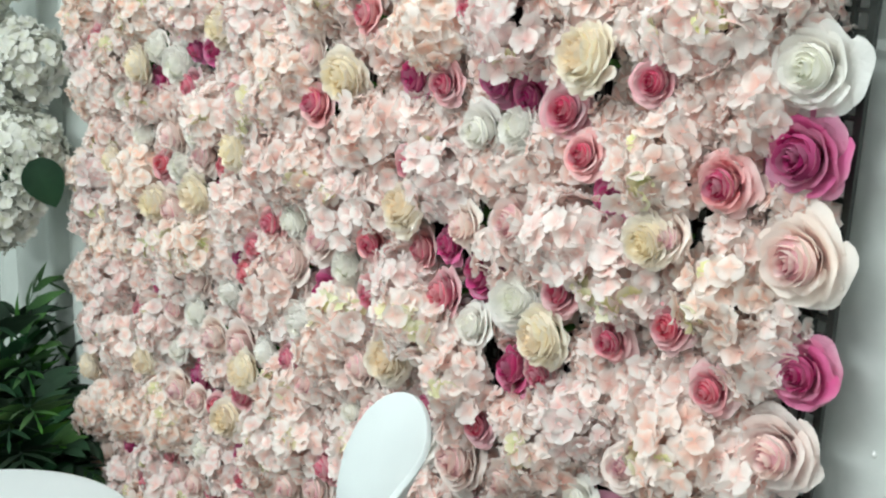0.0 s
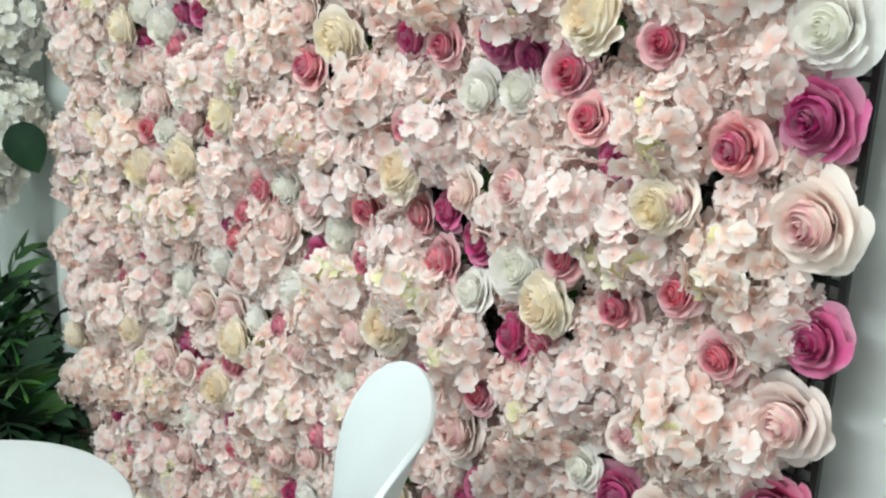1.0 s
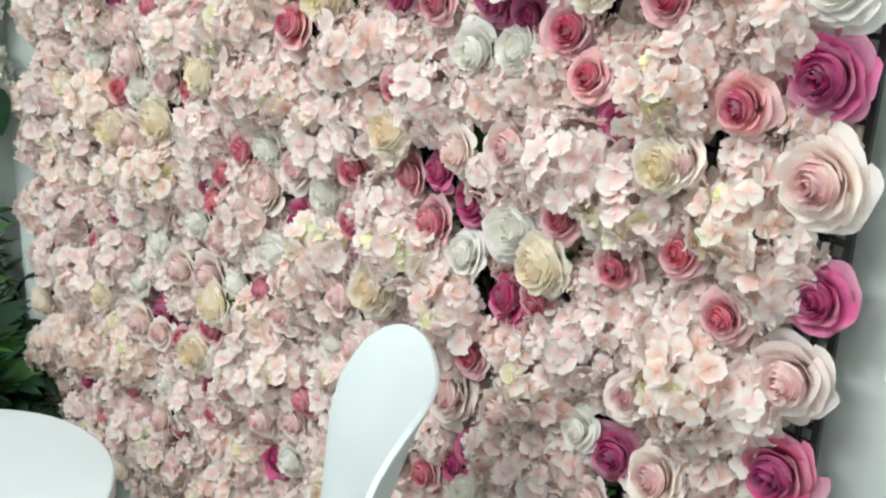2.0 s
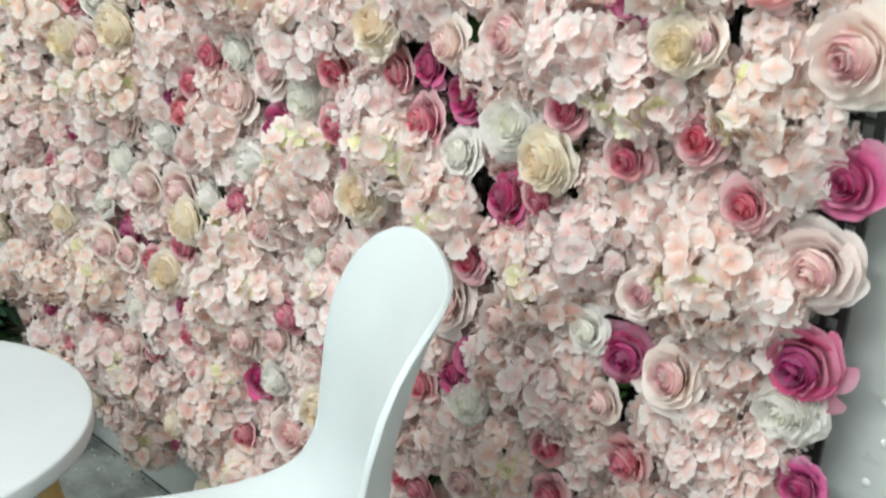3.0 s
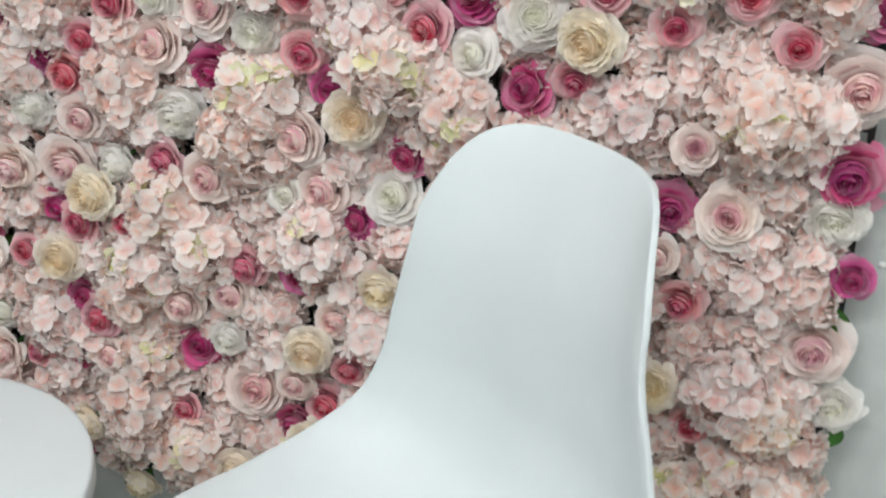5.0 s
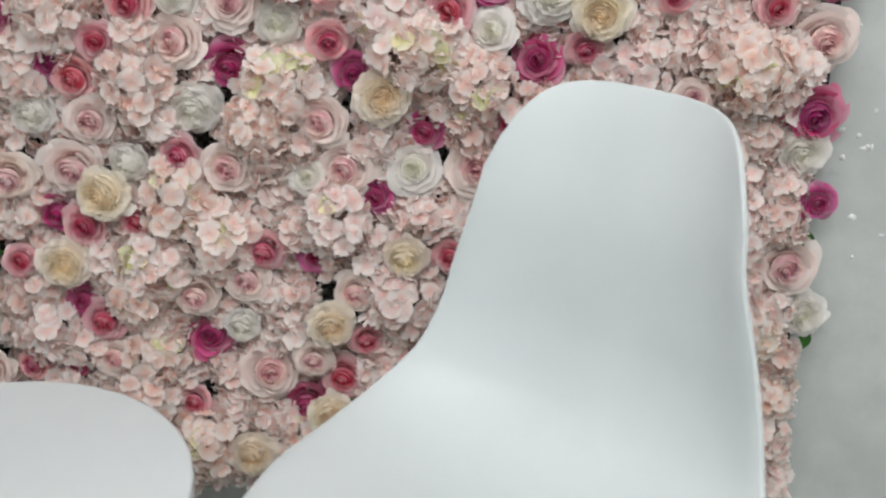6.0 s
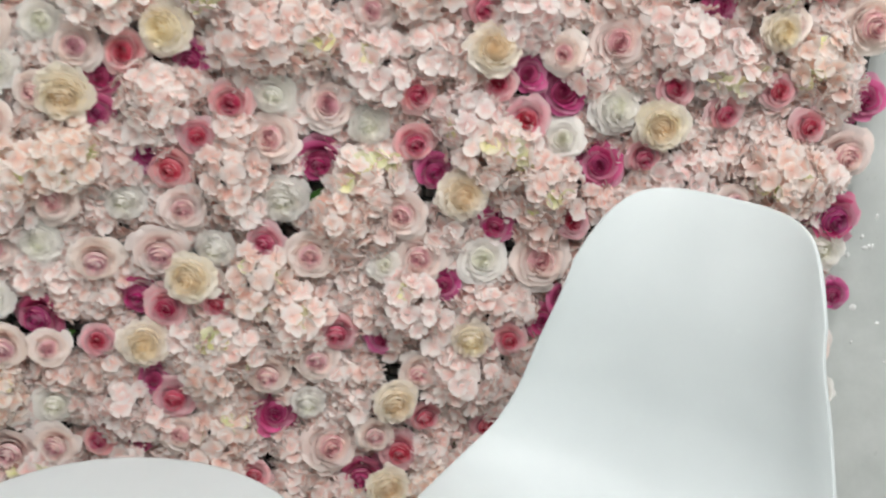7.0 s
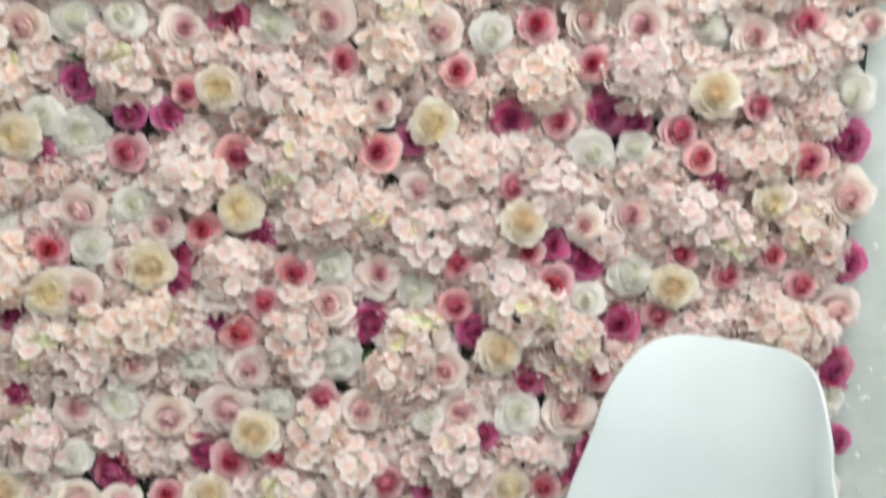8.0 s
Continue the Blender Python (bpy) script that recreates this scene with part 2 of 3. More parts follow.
# ---- flowers ----
def rose_arrays(R, H, rings, seed, wave, nu=8, nv=6, rim=0.36, core=0.0):
    """Cupped petals that wrap one another in rings from a tight bud to rolled outer petals. A ring: radius, petals, half angle, height, outward roll."""
    rnd = random.Random(seed)
    verts, faces, uvs = [], [], []
    turn = rnd.random() * 6.28
    if core:
        # a filling dome, added so that the slits between the petals stay pale
        steps, n = 5, 14
        for j in range(steps + 1):
            rho = core * (j + 0.02) / steps
            for i in range(n):
                a = 6.2832 * i / n
                verts.append((R * rho * math.cos(a), R * rho * math.sin(a), H * (0.84 - 0.95 * rho * rho)))
                uvs.append((0.06 + 0.62 * rho, 0.5))
        faces += [(j * n + i, j * n + (i + 1) % n, (j + 1) * n + (i + 1) % n, (j + 1) * n + i) for j in range(steps) for i in range(n)]
    for rho, count, half_angle, high, bend in rings:
        turn += rnd.uniform(0.5, 1.4)
        for k in range(count):
            phi = turn + 6.2832 * k / count + rnd.uniform(-0.16, 0.16)
            half = half_angle * rnd.uniform(0.92, 1.12)
            tall = H * high * rnd.uniform(0.94, 1.05)
            reach = R * rho * rnd.uniform(0.95, 1.06)
            curl = bend * rnd.uniform(0.7, 1.35)
            p1, p2, p3 = rnd.random() * 6.28, rnd.random() * 6.28, rnd.uniform(-0.4, 0.4)
            tilt = rnd.uniform(-0.10, 0.10)
            base = len(verts)
            for j in range(nv + 1):
                v = (j / nv) ** 0.8
                for i in range(nu + 1):
                    u = -1 + 2 * i / nu
                    # the rim falls away to the sides and comes to a soft point in the middle
                    vv = v * (1 - 0.16 * abs(u) ** 3.2 - 0.05 * abs(u) + tilt * u * v)
                    a = phi + u * half * min(1.0, 0.45 + 0.80 * vv)
                    tip = max(0.0, vv - 0.52) / 0.48
                    # a bowl: quickly out, then steeply up; one side lies under its neighbour
                    r = reach * (1.0 - (1.0 - min(1.0, vv)) ** (2.4 - 1.1 * rho)) * (1.0 + (0.11 * u - 0.04 * u * u) * vv)
                    roll = curl * (0.65 + 0.75 * u * u)
                    r += roll * R * tip ** 2.0
                    z = tall * min(1.0, vv) ** 1.15 - roll * 0.62 * R * tip ** 3.0
                    z += wave * R * (0.3 + rho) * vv * (math.sin(u * 2.6 + p1) * 0.5 + math.sin(u * 6.3 + p2) * 0.42 * tip)
                    r += wave * R * (0.25 + rho) * vv * (math.sin(u * 2.4 + p2) * 0.55 + math.sin(u * 7.9 + p1) * 0.30 * tip)
                    z += 0.09 * R * p3 * u * vv
                    verts.append((r * math.cos(a), r * math.sin(a), z))
                    uvs.append((min(1.0, 0.02 + 0.60 * rho + rim * vv ** 3), vv))
            w = nu + 1
            for j in range(nv):
                for i in range(nu):
                    a = base + j * w + i
                    faces.append((a, a + 1, a + 1 + w, a + w))
    return verts, faces, uvs


def calyx_arrays(R):
    """The green cup and short stem that hold the petals."""
    verts, faces, uvs = [], [], []
    prof = [(0.004, -0.022), (0.004, -0.004), (0.26 * R, 0.0), (0.34 * R, 0.16 * R)]
    n = 8
    for r, z in prof:
        for i in range(n):
            a = i * 6.2832 / n
            verts.append((r * math.cos(a), r * math.sin(a), z))
            uvs.append((0.5, 0.5))
    for j in range(len(prof) - 1):
        for i in range(n):
            faces.append((j * n + i, j * n + (i + 1) % n, (j + 1) * n + (i + 1) % n, (j + 1) * n + i))
    return verts, faces, uvs


ROSE_HEART = [(0.045, 2, 2.5, 1.0, 0.0), (0.10, 3, 1.6, 1.02, 0.0), (0.16, 3, 1.5, 1.02, 0.01), (0.225, 3, 1.45, 1.0, 0.02), (0.30, 4, 1.15, 0.97, 0.05)]
ROSE_OUTER = [(0.39, 4, 1.15, 0.92, 0.12), (0.49, 5, 1.0, 0.82, 0.21), (0.60, 5, 1.0, 0.68, 0.31), (0.70, 6, 0.85, 0.50, 0.36)]
PEONY_HEART = [(0.06, 3, 1.3, 0.97, 0.01), (0.14, 5, 0.9, 0.99, 0.02), (0.22, 6, 0.78, 0.99, 0.04), (0.30, 7, 0.70, 0.98, 0.05), (0.39, 8, 0.62, 0.95, 0.07)]
PEONY_OUTER = [(0.48, 8, 0.62, 0.90, 0.09), (0.57, 9, 0.58, 0.82, 0.11), (0.66, 9, 0.58, 0.70, 0.14), (0.75, 9, 0.58, 0.54, 0.17), (0.82, 9, 0.58, 0.38, 0.2)]


def make_rose_kinds():
    """For each kind some variants of unit radius (0.04 m): outer petals, heart, calyx."""
    kinds = {}
    calyx = raw_mesh("calyx", *calyx_arrays(0.04), LEAF)
    for kind, mat, H, wave in (("blush", BLUSH, 0.046, 0.075), ("coral", CORAL, 0.046, 0.07), ("magenta", MAGENTA, 0.044, 0.085), ("white", WHITE, 0.045, 0.08), ("cream", CREAM, 0.046, 0.085)):
        rows = []
        for s in range(5):
            # creams and most whites are dense, ruffled balls
            full = kind == "cream" or (kind == "white" and s % 2 == 0)
            heart, outer = (PEONY_HEART, PEONY_OUTER) if full else (ROSE_HEART, ROSE_OUTER)
            seed = 11 + s * 7 + len(kind)
            rows.append((raw_mesh(kind + "_petals", *rose_arrays(0.04, H, outer, seed, wave, 11, 7), mat),
                         raw_mesh(kind + "_heart", *rose_arrays(0.04, H, heart, seed + 3, wave * 0.8, 7, 5, 0.24, 0.72 if full else 0.46), mat), calyx))
        kinds[kind] = rows
    return kinds


def floret(verts, faces, uvs, centre, normal, size, rnd, shade):
    """Four rounded, slightly cupped petals round a small eye."""
    q = Vector(normal).to_track_quat("Z", "Y").to_matrix() @ Euler((rnd.uniform(-0.6, 0.6), rnd.uniform(-0.6, 0.6), rnd.random() * 6.28)).to_matrix()
    centre = Vector(centre)
    for k in range(4):
        a0 = k * 1.5708 + rnd.uniform(-0.15, 0.15)
        length = size * rnd.uniform(0.85, 1.1)
        cup, twist = rnd.uniform(-0.55, 0.65), rnd.uniform(-0.45, 0.45)
        base = len(verts)
        rows = ((0.05, 0.12), (0.36, 0.48), (0.74, 0.66), (1.0, 0.42))
        ph = rnd.random() * 6.28
        for s, w in rows:
            for u in (-1.0, -0.35, 0.35, 1.0):
                x = length * (s - (0.09 if abs(u) > 0.9 and s > 0.9 else 0.0) + 0.05 * math.sin(3.0 * u + ph) * s)
                y = length * w * u
                z = length * (cup * s * s * 0.5 + 0.14 * u * u * s + twist * u * s * 0.3 + 0.17 * s * math.sin(4.6 * u + ph) + rnd.uniform(-0.08, 0.08))
                p = Vector((x * math.cos(a0) - y * math.sin(a0), x * math.sin(a0) + y * math.cos(a0), z))
                verts.append(tuple(centre + q @ p))
                uvs.append((min(1.0, 0.15 + 0.8 * s + shade), s))
        for j in range(3):
            for i in range(3):
                a = base + j * 4 + i
                faces.append((a, a + 1, a + 5, a + 4))


def hydrangea_arrays(R, count, size, seed, dome=0.72):
    rnd = random.Random(seed)
    verts, faces, uvs = [], [], []
    for k in range(count):
        c = 1 - (k + 0.5) / count * (1.0 - math.cos(math.pi * dome))
        c = max(-0.45, c)
        s = math.sqrt(1 - c * c)
        a = k * 2.39996 + rnd.uniform(-0.3, 0.3)
        n = Vector((s * math.cos(a), s * math.sin(a), c))
        r = R * rnd.uniform(0.70, 1.12)
        floret(verts, faces, uvs, (n.x * r, n.y * r, n.z * r * 0.9), n + Vector((rnd.uniform(-0.3, 0.3), rnd.uniform(-0.3, 0.3), 0.12)), size * rnd.uniform(0.85, 1.15), rnd, rnd.uniform(-0.15, 0.15))
    return verts, faces, uvs


def eyes_arrays(R, count, seed):
    rnd = random.Random(seed)
    verts, faces, uvs = [], [], []
    for k in range(count):
        a, c = rnd.random() * 6.28, rnd.uniform(0.3, 0.95)
        s = math.sqrt(1 - c * c)
        n = Vector((s * math.cos(a), s * math.sin(a), c))
        r = R * 0.93
        floret(verts, faces, uvs, (n.x * r, n.y * r, n.z * r * 0.9), n, 0.0125 * rnd.uniform(0.8, 1.3), rnd, rnd.uniform(-0.2, 0.2))
    return verts, faces, uvs


def leaf_arrays(length, width, seed, serrate=0.0):
    rnd = random.Random(seed)
    verts, faces, uvs = [], [], []
    n = 8
    bend = rnd.uniform(0.1, 0.4)
    for j in range(n + 1):
        v = j / n
        w = width * math.sin(math.pi * min(1.0, 0.04 + 0.96 * v) ** 0.8) ** 0.8 * (1 + serrate * (j % 2))
        for u in (-1, 0, 1):
            verts.append((u * w * 0.5, length * v, -bend * length * v * v + 0.12 * w * u * u + rnd.uniform(-1, 1) * 0.01 * length))
            uvs.append((v * 0.7 + 0.3 * (u == 0), v))
    for j in range(n):
        for i in range(2):
            a = j * 3 + i
            faces.append((a, a + 1, a + 4, a + 3))
    return verts, faces, uvs


ROSES = make_rose_kinds()
HEADS = [(raw_mesh("pale_head", *hydrangea_arrays(0.047, 84, 0.0142, 40 + s), (PALE, PEACH)[s % 2]),
          raw_mesh("lime_eyes", *eyes_arrays(0.046, 3 + s % 3, 80 + s), LIME)) for s in range(6)]
TUFTS = [raw_mesh("small_head", *hydrangea_arrays(0.031, 42, 0.0132, 60 + s), (PALE, PEACH)[s % 2]) for s in range(4)]
LEAVES = [raw_mesh("leaf", *leaf_arrays(0.05, 0.026, 90 + s), LEAF) for s in range(3)]

X0, X1, Z0, Z1 = -1.54, -0.03, 0.19, 1.90
# flowers that can be told apart: place along the wall, height, diameter
BLUSH_HIGH = [
    (-0.033, 1.267, 0.058), (-0.464, 1.250, 0.064), (-0.370, 1.247, 0.085), (-0.208, 1.244, 0.069), (-0.819, 1.234, 0.075), (-0.664, 1.227, 0.072), (-1.033, 1.206, 0.067), (-1.244, 1.202, 0.070),
    (-0.743, 1.112, 0.056), (-0.038, 1.014, 0.091), (-0.150, 1.007, 0.050), (-0.683, 0.996, 0.058), (-0.369, 0.970, 0.082), (-0.436, 0.955, 0.059), (-1.165, 0.948, 0.075), (-1.054, 0.926, 0.065),
    (-1.106, 0.869, 0.058), (-0.736, 0.865, 0.071), (-0.037, 0.838, 0.082), (-1.172, 0.825, 0.077), (-0.805, 0.816, 0.075), (-0.190, 0.762, 0.054), (-0.630, 0.725, 0.073),
]
BLUSH_LOW = [
    (-1.087, 0.721, 0.072), (-0.927, 0.720, 0.065), (-0.147, 0.689, 0.073), (-0.357, 0.684, 0.058), (-0.441, 0.667, 0.087), (-0.603, 0.665, 0.078), (-0.755, 0.663, 0.074), (-0.958, 0.659, 0.077),
    (-1.175, 0.650, 0.068), (-1.041, 0.647, 0.073), (-0.213, 0.641, 0.050), (-0.043, 0.541, 0.086), (-1.172, 0.509, 0.075), (-1.111, 0.506, 0.059), (-0.742, 0.506, 0.068), (-0.600, 0.492, 0.061),
    (-0.810, 0.486, 0.068), (-0.398, 0.461, 0.073), (-0.656, 0.395, 0.058), (-0.929, 0.378, 0.061), (-0.725, 0.361, 0.091), (-1.102, 0.360, 0.065), (-1.165, 0.349, 0.073),
]
CORAL_HIGH = [
    (-0.131, 1.265, 0.061), (-0.527, 1.239, 0.060), (-0.442, 1.188, 0.053), (-0.801, 1.172, 0.052), (-0.636, 1.165, 0.052), (-0.197, 1.139, 0.050), (-1.021, 1.121, 0.050), (-0.490, 1.104, 0.050),
    (-0.311, 1.097, 0.062), (-0.109, 1.065, 0.061), (-0.274, 1.058, 0.050), (-0.748, 1.043, 0.065), (-0.952, 1.037, 0.064), (-1.105, 1.030, 0.060), (-0.551, 1.007, 0.050), (-0.152, 0.920, 0.050),
    (-0.995, 0.917, 0.058), (-0.291, 0.913, 0.053), (-0.517, 0.909, 0.050), (-0.629, 0.892, 0.056), (-0.221, 0.889, 0.050), (-1.218, 0.880, 0.064), (-0.101, 0.876, 0.050), (-0.862, 0.865, 0.059),
    (-0.475, 0.865, 0.061),
]
CORAL_LOW = [
    (-0.625, 0.827, 0.057), (-0.319, 0.826, 0.050), (-0.909, 0.821, 0.052), (-0.939, 0.773, 0.064), (-0.406, 0.725, 0.050), (-0.814, 0.679, 0.054), (-0.184, 0.587, 0.056), (-0.878, 0.585, 0.050),
    (-0.948, 0.574, 0.063), (-0.286, 0.554, 0.050), (-0.712, 0.552, 0.060), (-0.473, 0.547, 0.050), (-1.042, 0.519, 0.050), (-0.274, 0.499, 0.050), (-0.938, 0.439, 0.065), (-0.166, 0.427, 0.050),
    (-0.587, 0.422, 0.050), (-0.464, 0.411, 0.050), (-0.498, 0.410, 0.050), (-0.233, 0.376, 0.050), (-1.209, 0.368, 0.057), (-1.039, 0.368, 0.050), (-0.617, 0.360, 0.067), (-0.826, 0.314, 0.050),
]
MAGENTA_HIGH = [
    (-0.970, 1.226, 0.068), (-1.172, 1.125, 0.064), (-0.414, 1.124, 0.074), (-0.371, 1.106, 0.050), (-0.554, 1.105, 0.066), (-0.048, 1.097, 0.081), (-1.103, 1.086, 0.050), (-1.054, 1.084, 0.050),
    (-0.696, 1.065, 0.050), (-1.295, 1.041, 0.051), (-1.234, 1.023, 0.050), (-0.244, 1.022, 0.050), (-0.478, 0.920, 0.050), (-0.914, 0.919, 0.050), (-0.028, 0.911, 0.066), (-0.429, 0.895, 0.076),
    (-1.024, 0.884, 0.050), (-1.032, 0.842, 0.050), (-0.367, 0.800, 0.066), (-0.749, 0.794, 0.069),
]
MAGENTA_LOW = [
    (-0.598, 0.789, 0.054), (-0.974, 0.787, 0.050), (-1.274, 0.781, 0.050), (-0.038, 0.747, 0.079), (-0.502, 0.716, 0.055), (-0.214, 0.684, 0.063), (-1.262, 0.668, 0.050), (-0.016, 0.631, 0.050),
    (-0.567, 0.621, 0.050), (-0.406, 0.606, 0.052), (-0.989, 0.592, 0.067), (-0.428, 0.574, 0.050), (-1.118, 0.549, 0.071), (-0.655, 0.535, 0.050), (-0.971, 0.462, 0.050), (-0.801, 0.408, 0.074),
    (-0.408, 0.383, 0.060), (-0.989, 0.366, 0.050), (-0.669, 0.317, 0.068),
]
WHITE_ROWS = [
    (-0.277, 1.249, 0.069), (-0.595, 1.227, 0.064), (-0.902, 1.222, 0.075), (-1.112, 1.218, 0.067), (-1.185, 1.210, 0.070), (-0.049, 1.169, 0.083), (-1.224, 1.075, 0.058), (-0.371, 1.069, 0.053),
    (-0.433, 1.062, 0.070), (-1.176, 1.054, 0.079), (-1.097, 0.955, 0.065), (-1.157, 0.890, 0.058), (-0.807, 0.882, 0.063), (-0.368, 0.882, 0.072), (-0.686, 0.847, 0.060), (-0.425, 0.836, 0.061),
    (-0.796, 0.740, 0.073), (-1.003, 0.727, 0.061), (-0.044, 0.699, 0.075), (-0.248, 0.699, 0.052), (-0.879, 0.667, 0.058), (-0.523, 0.661, 0.075), (-1.114, 0.658, 0.061), (-0.657, 0.651, 0.051),
    (-1.175, 0.573, 0.054), (-0.401, 0.553, 0.053), (-0.013, 0.472, 0.064), (-0.752, 0.439, 0.050), (-1.109, 0.419, 0.069),
]
CREAM_ROWS = [
    (-0.260, 1.153, 0.073), (-0.975, 1.128, 0.067), (-0.675, 1.096, 0.072), (-1.250, 1.048, 0.070), (-0.170, 1.003, 0.055), (-0.938, 0.956, 0.071), (-0.531, 0.953, 0.069), (-1.070, 0.871, 0.076),
    (-0.300, 0.871, 0.072), (-1.211, 0.824, 0.072), (-0.561, 0.762, 0.072), (-0.910, 0.626, 0.073), (-0.530, 0.560, 0.060), (-0.980, 0.527, 0.070), (-0.209, 0.481, 0.061), (-0.632, 0.455, 0.065),
    (-0.636, 0.312, 0.067),
]


flower_wall = tagged(new("flower_wall"), "flower wall of pale pink hydrangeas and pink, magenta, cream and white cloth roses on a black grid", "flower wall")
flower_wall.location = (-0.76, 0.04, 0.0)
BACK = flower_wall.matrix_basis.inverted()
frnd = random.Random(5)


def facing(x, y, z, size, tilt):
    """The pose of a flower of the wall, its face turned to the room (towards -y)."""
    ax, az = frnd.uniform(-tilt, tilt), frnd.uniform(-tilt, tilt)
    if x > -0.14:
        ax, az = 0.4 * ax, 0.3 * az
    # at the panel's far side and foot the flowers look outwards
    az -= 24 * min(1.0, max(0.0, ((X0 + 0.07) - x) / 0.07))
    ax += 16 * max(0.0, ((Z0 + 0.06) - z) / 0.06)
    turn = Euler((radians(90 + ax), 0, radians(az))).to_matrix().to_4x4() @ Matrix.Rotation(frnd.random() * 6.28, 4, "Z")
    return BACK @ Matrix.Translation((x, y, z)) @ turn @ Matrix.Diagonal((size, size, size, 1))


def stand_out(x, y, z, size, tilt, data, name):
    ob = new(name, data)
    ob.parent = flower_wall
    ob.matrix_basis = facing(x, y, z, size, tilt)
    return ob


def joined(name, items, label):
    """Many small heads as one part for each cloth: items are (mesh, pose)."""
    for mat in (PALE, PEACH):
        verts, faces, uvs, start = [], [], [], 0
        for me, m in items:
            if me.materials[0] != mat:
                continue
            co = np.empty(len(me.vertices) * 3, np.float32)
            me.vertices.foreach_get("co", co)
            mm = np.array(m)
            verts.append(co.reshape(-1, 3) @ mm[:3, :3].T + mm[:3, 3])
            loops = np.empty(len(me.loops), np.int32)
            me.loops.foreach_get("vertex_index", loops)
            faces.append(loops.reshape(-1, 4) + start)
            uv = np.empty(len(me.loops) * 2, np.float32)
            me.uv_layers["petal"].data.foreach_get("uv", uv)
            uvs.append(uv)
            start += len(me.vertices)
        me = bpy.data.meshes.new(name)
        me.from_pydata(np.concatenate(verts).tolist(), [], np.concatenate(faces).tolist())
        me.uv_layers.new(name="petal").data.foreach_set("uv", np.concatenate(uvs))
        me.materials.append(mat)
        me.shade_smooth()
        ob = new(name, me)
        ob.parent = flower_wall
        tagged(ob, label, kind="stuff")


SPREAD = {"blush": 1.06, "coral": 1.10, "magenta": 1.10, "white": 1.06, "cream": 1.06}
# how far the heart of each kind stands out, inside the panel and along its near edge
FACE = {"blush": (-0.042, -0.024), "coral": (-0.036, -0.032), "magenta": (-0.023, -0.018), "white": (-0.034, -0.022), "cream": (-0.060, -0.048)}


def rose(kind, x, z, d):
    outer, inner, calyx = ROSES[kind][frnd.randrange(len(ROSES[kind]))]
    size = SPREAD[kind] * d / 0.08
    y = min(0.024, FACE[kind][x > -0.14] + 0.045 * size + frnd.uniform(-0.004, 0.004))
    name = "peony" if kind == "cream" else "rose"
    ob = stand_out(x, y, z, size, 15, outer, name)
    tagged(ob, {"blush": "blush pink cloth rose with a mauve heart", "coral": "coral pink cloth rose with a deep red heart", "magenta": "deep magenta cloth rose",
                "white": "white cloth rose", "cream": "cream cloth peony with ruffled petals"}[kind])
    for nm, data in (("heart", inner), ("calyx", calyx)):
        c = new(nm, data)
        c.parent = ob
    return ob


placed = []
for kind, rows in (("blush", BLUSH_HIGH), ("blush", BLUSH_LOW), ("coral", CORAL_HIGH), ("coral", CORAL_LOW), ("magenta", MAGENTA_HIGH), ("magenta", MAGENTA_LOW), ("white", WHITE_ROWS), ("cream", CREAM_ROWS)):
    for x, z, d in rows:
        rose(kind, x, z, d)
        placed.append((x, z, d / 2))


def room(x, z, r, others, slack):
    return all((x - a) ** 2 + (z - b) ** 2 > (slack * (r + c)) ** 2 for a, b, c in others)


# the rest of the panel: roses where the lists name none, then hydrangea heads, then small tufts in the gaps
for k in range(1500):
    x, z = frnd.uniform(X0 + 0.02, X1 - 0.02), frnd.uniform(Z0, Z1)
    known = x > -1.19 and 0.30 < z < 1.25
    d = frnd.uniform(0.058, 0.076)
    if not known and room(x, z, d / 2, placed, 1.32):
        kind = frnd.choices(("blush", "coral", "magenta", "white", "cream"), (26, 16, 16, 16, 11))[0]
        rose(kind, x, z, d)
        placed.append((x, z, d / 2))
tufts = []
heads = [(x, z, 1.05 * r) for x, z, r in placed]
roses_end = len(heads)
for k in range(9000):
    x, z = frnd.uniform(X0, X1), frnd.uniform(Z0, Z1)
    r = 0.047 * frnd.uniform(0.9, 1.12)
    if room(x, z, r, heads[:roses_end], 0.84 if x > -0.35 else 0.75) and room(x, z, r, heads[roses_end:], 0.58):
        head, eyes = HEADS[frnd.randrange(6)]
        heads.append((x, z, r))
        m = facing(x, frnd.uniform(-0.028, -0.006) + (0.018 if x > -0.12 else 0.0), z, r / 0.047, 25)
        if z > 1.4:
            tufts.append((head, m))
            continue
        ob = new("hydrangea", head)
        ob.parent = flower_wall
        ob.matrix_basis = m
        tagged(ob, "pale pink cloth hydrangea head")
        if frnd.random() < 0.6:
            c = new("centre", eyes)
            c.parent = ob
            tagged(c, "yellow-green floret centres")
for k in range(9000):
    x, z = frnd.uniform(X0 - 0.01, X1 + 0.005), frnd.uniform(Z0 - 0.01, Z1)
    if room(x, z, 0.029, heads[:roses_end], 0.66) and room(x, z, 0.029, heads[roses_end:], 0.56):
        tufts.append((TUFTS[frnd.randrange(4)], facing(x, frnd.uniform(-0.006, 0.012), z, frnd.uniform(0.85, 1.15), 30)))
        heads.append((x, z, 0.029))
for k in range(9000):
    x, z = frnd.uniform(X0, -0.05), frnd.uniform(Z0, Z1)
    if room(x, z, 0.029, heads, 0.56 if x > -0.16 else 0.54):
        tufts.append((TUFTS[frnd.randrange(4)], facing(x, frnd.uniform(0.018, 0.026), z, frnd.uniform(0.85, 1.1), 20)))
        heads.append((x, z, 0.029))
joined("hydrangea_tufts", tufts, "small pale pink cloth hydrangea tufts")
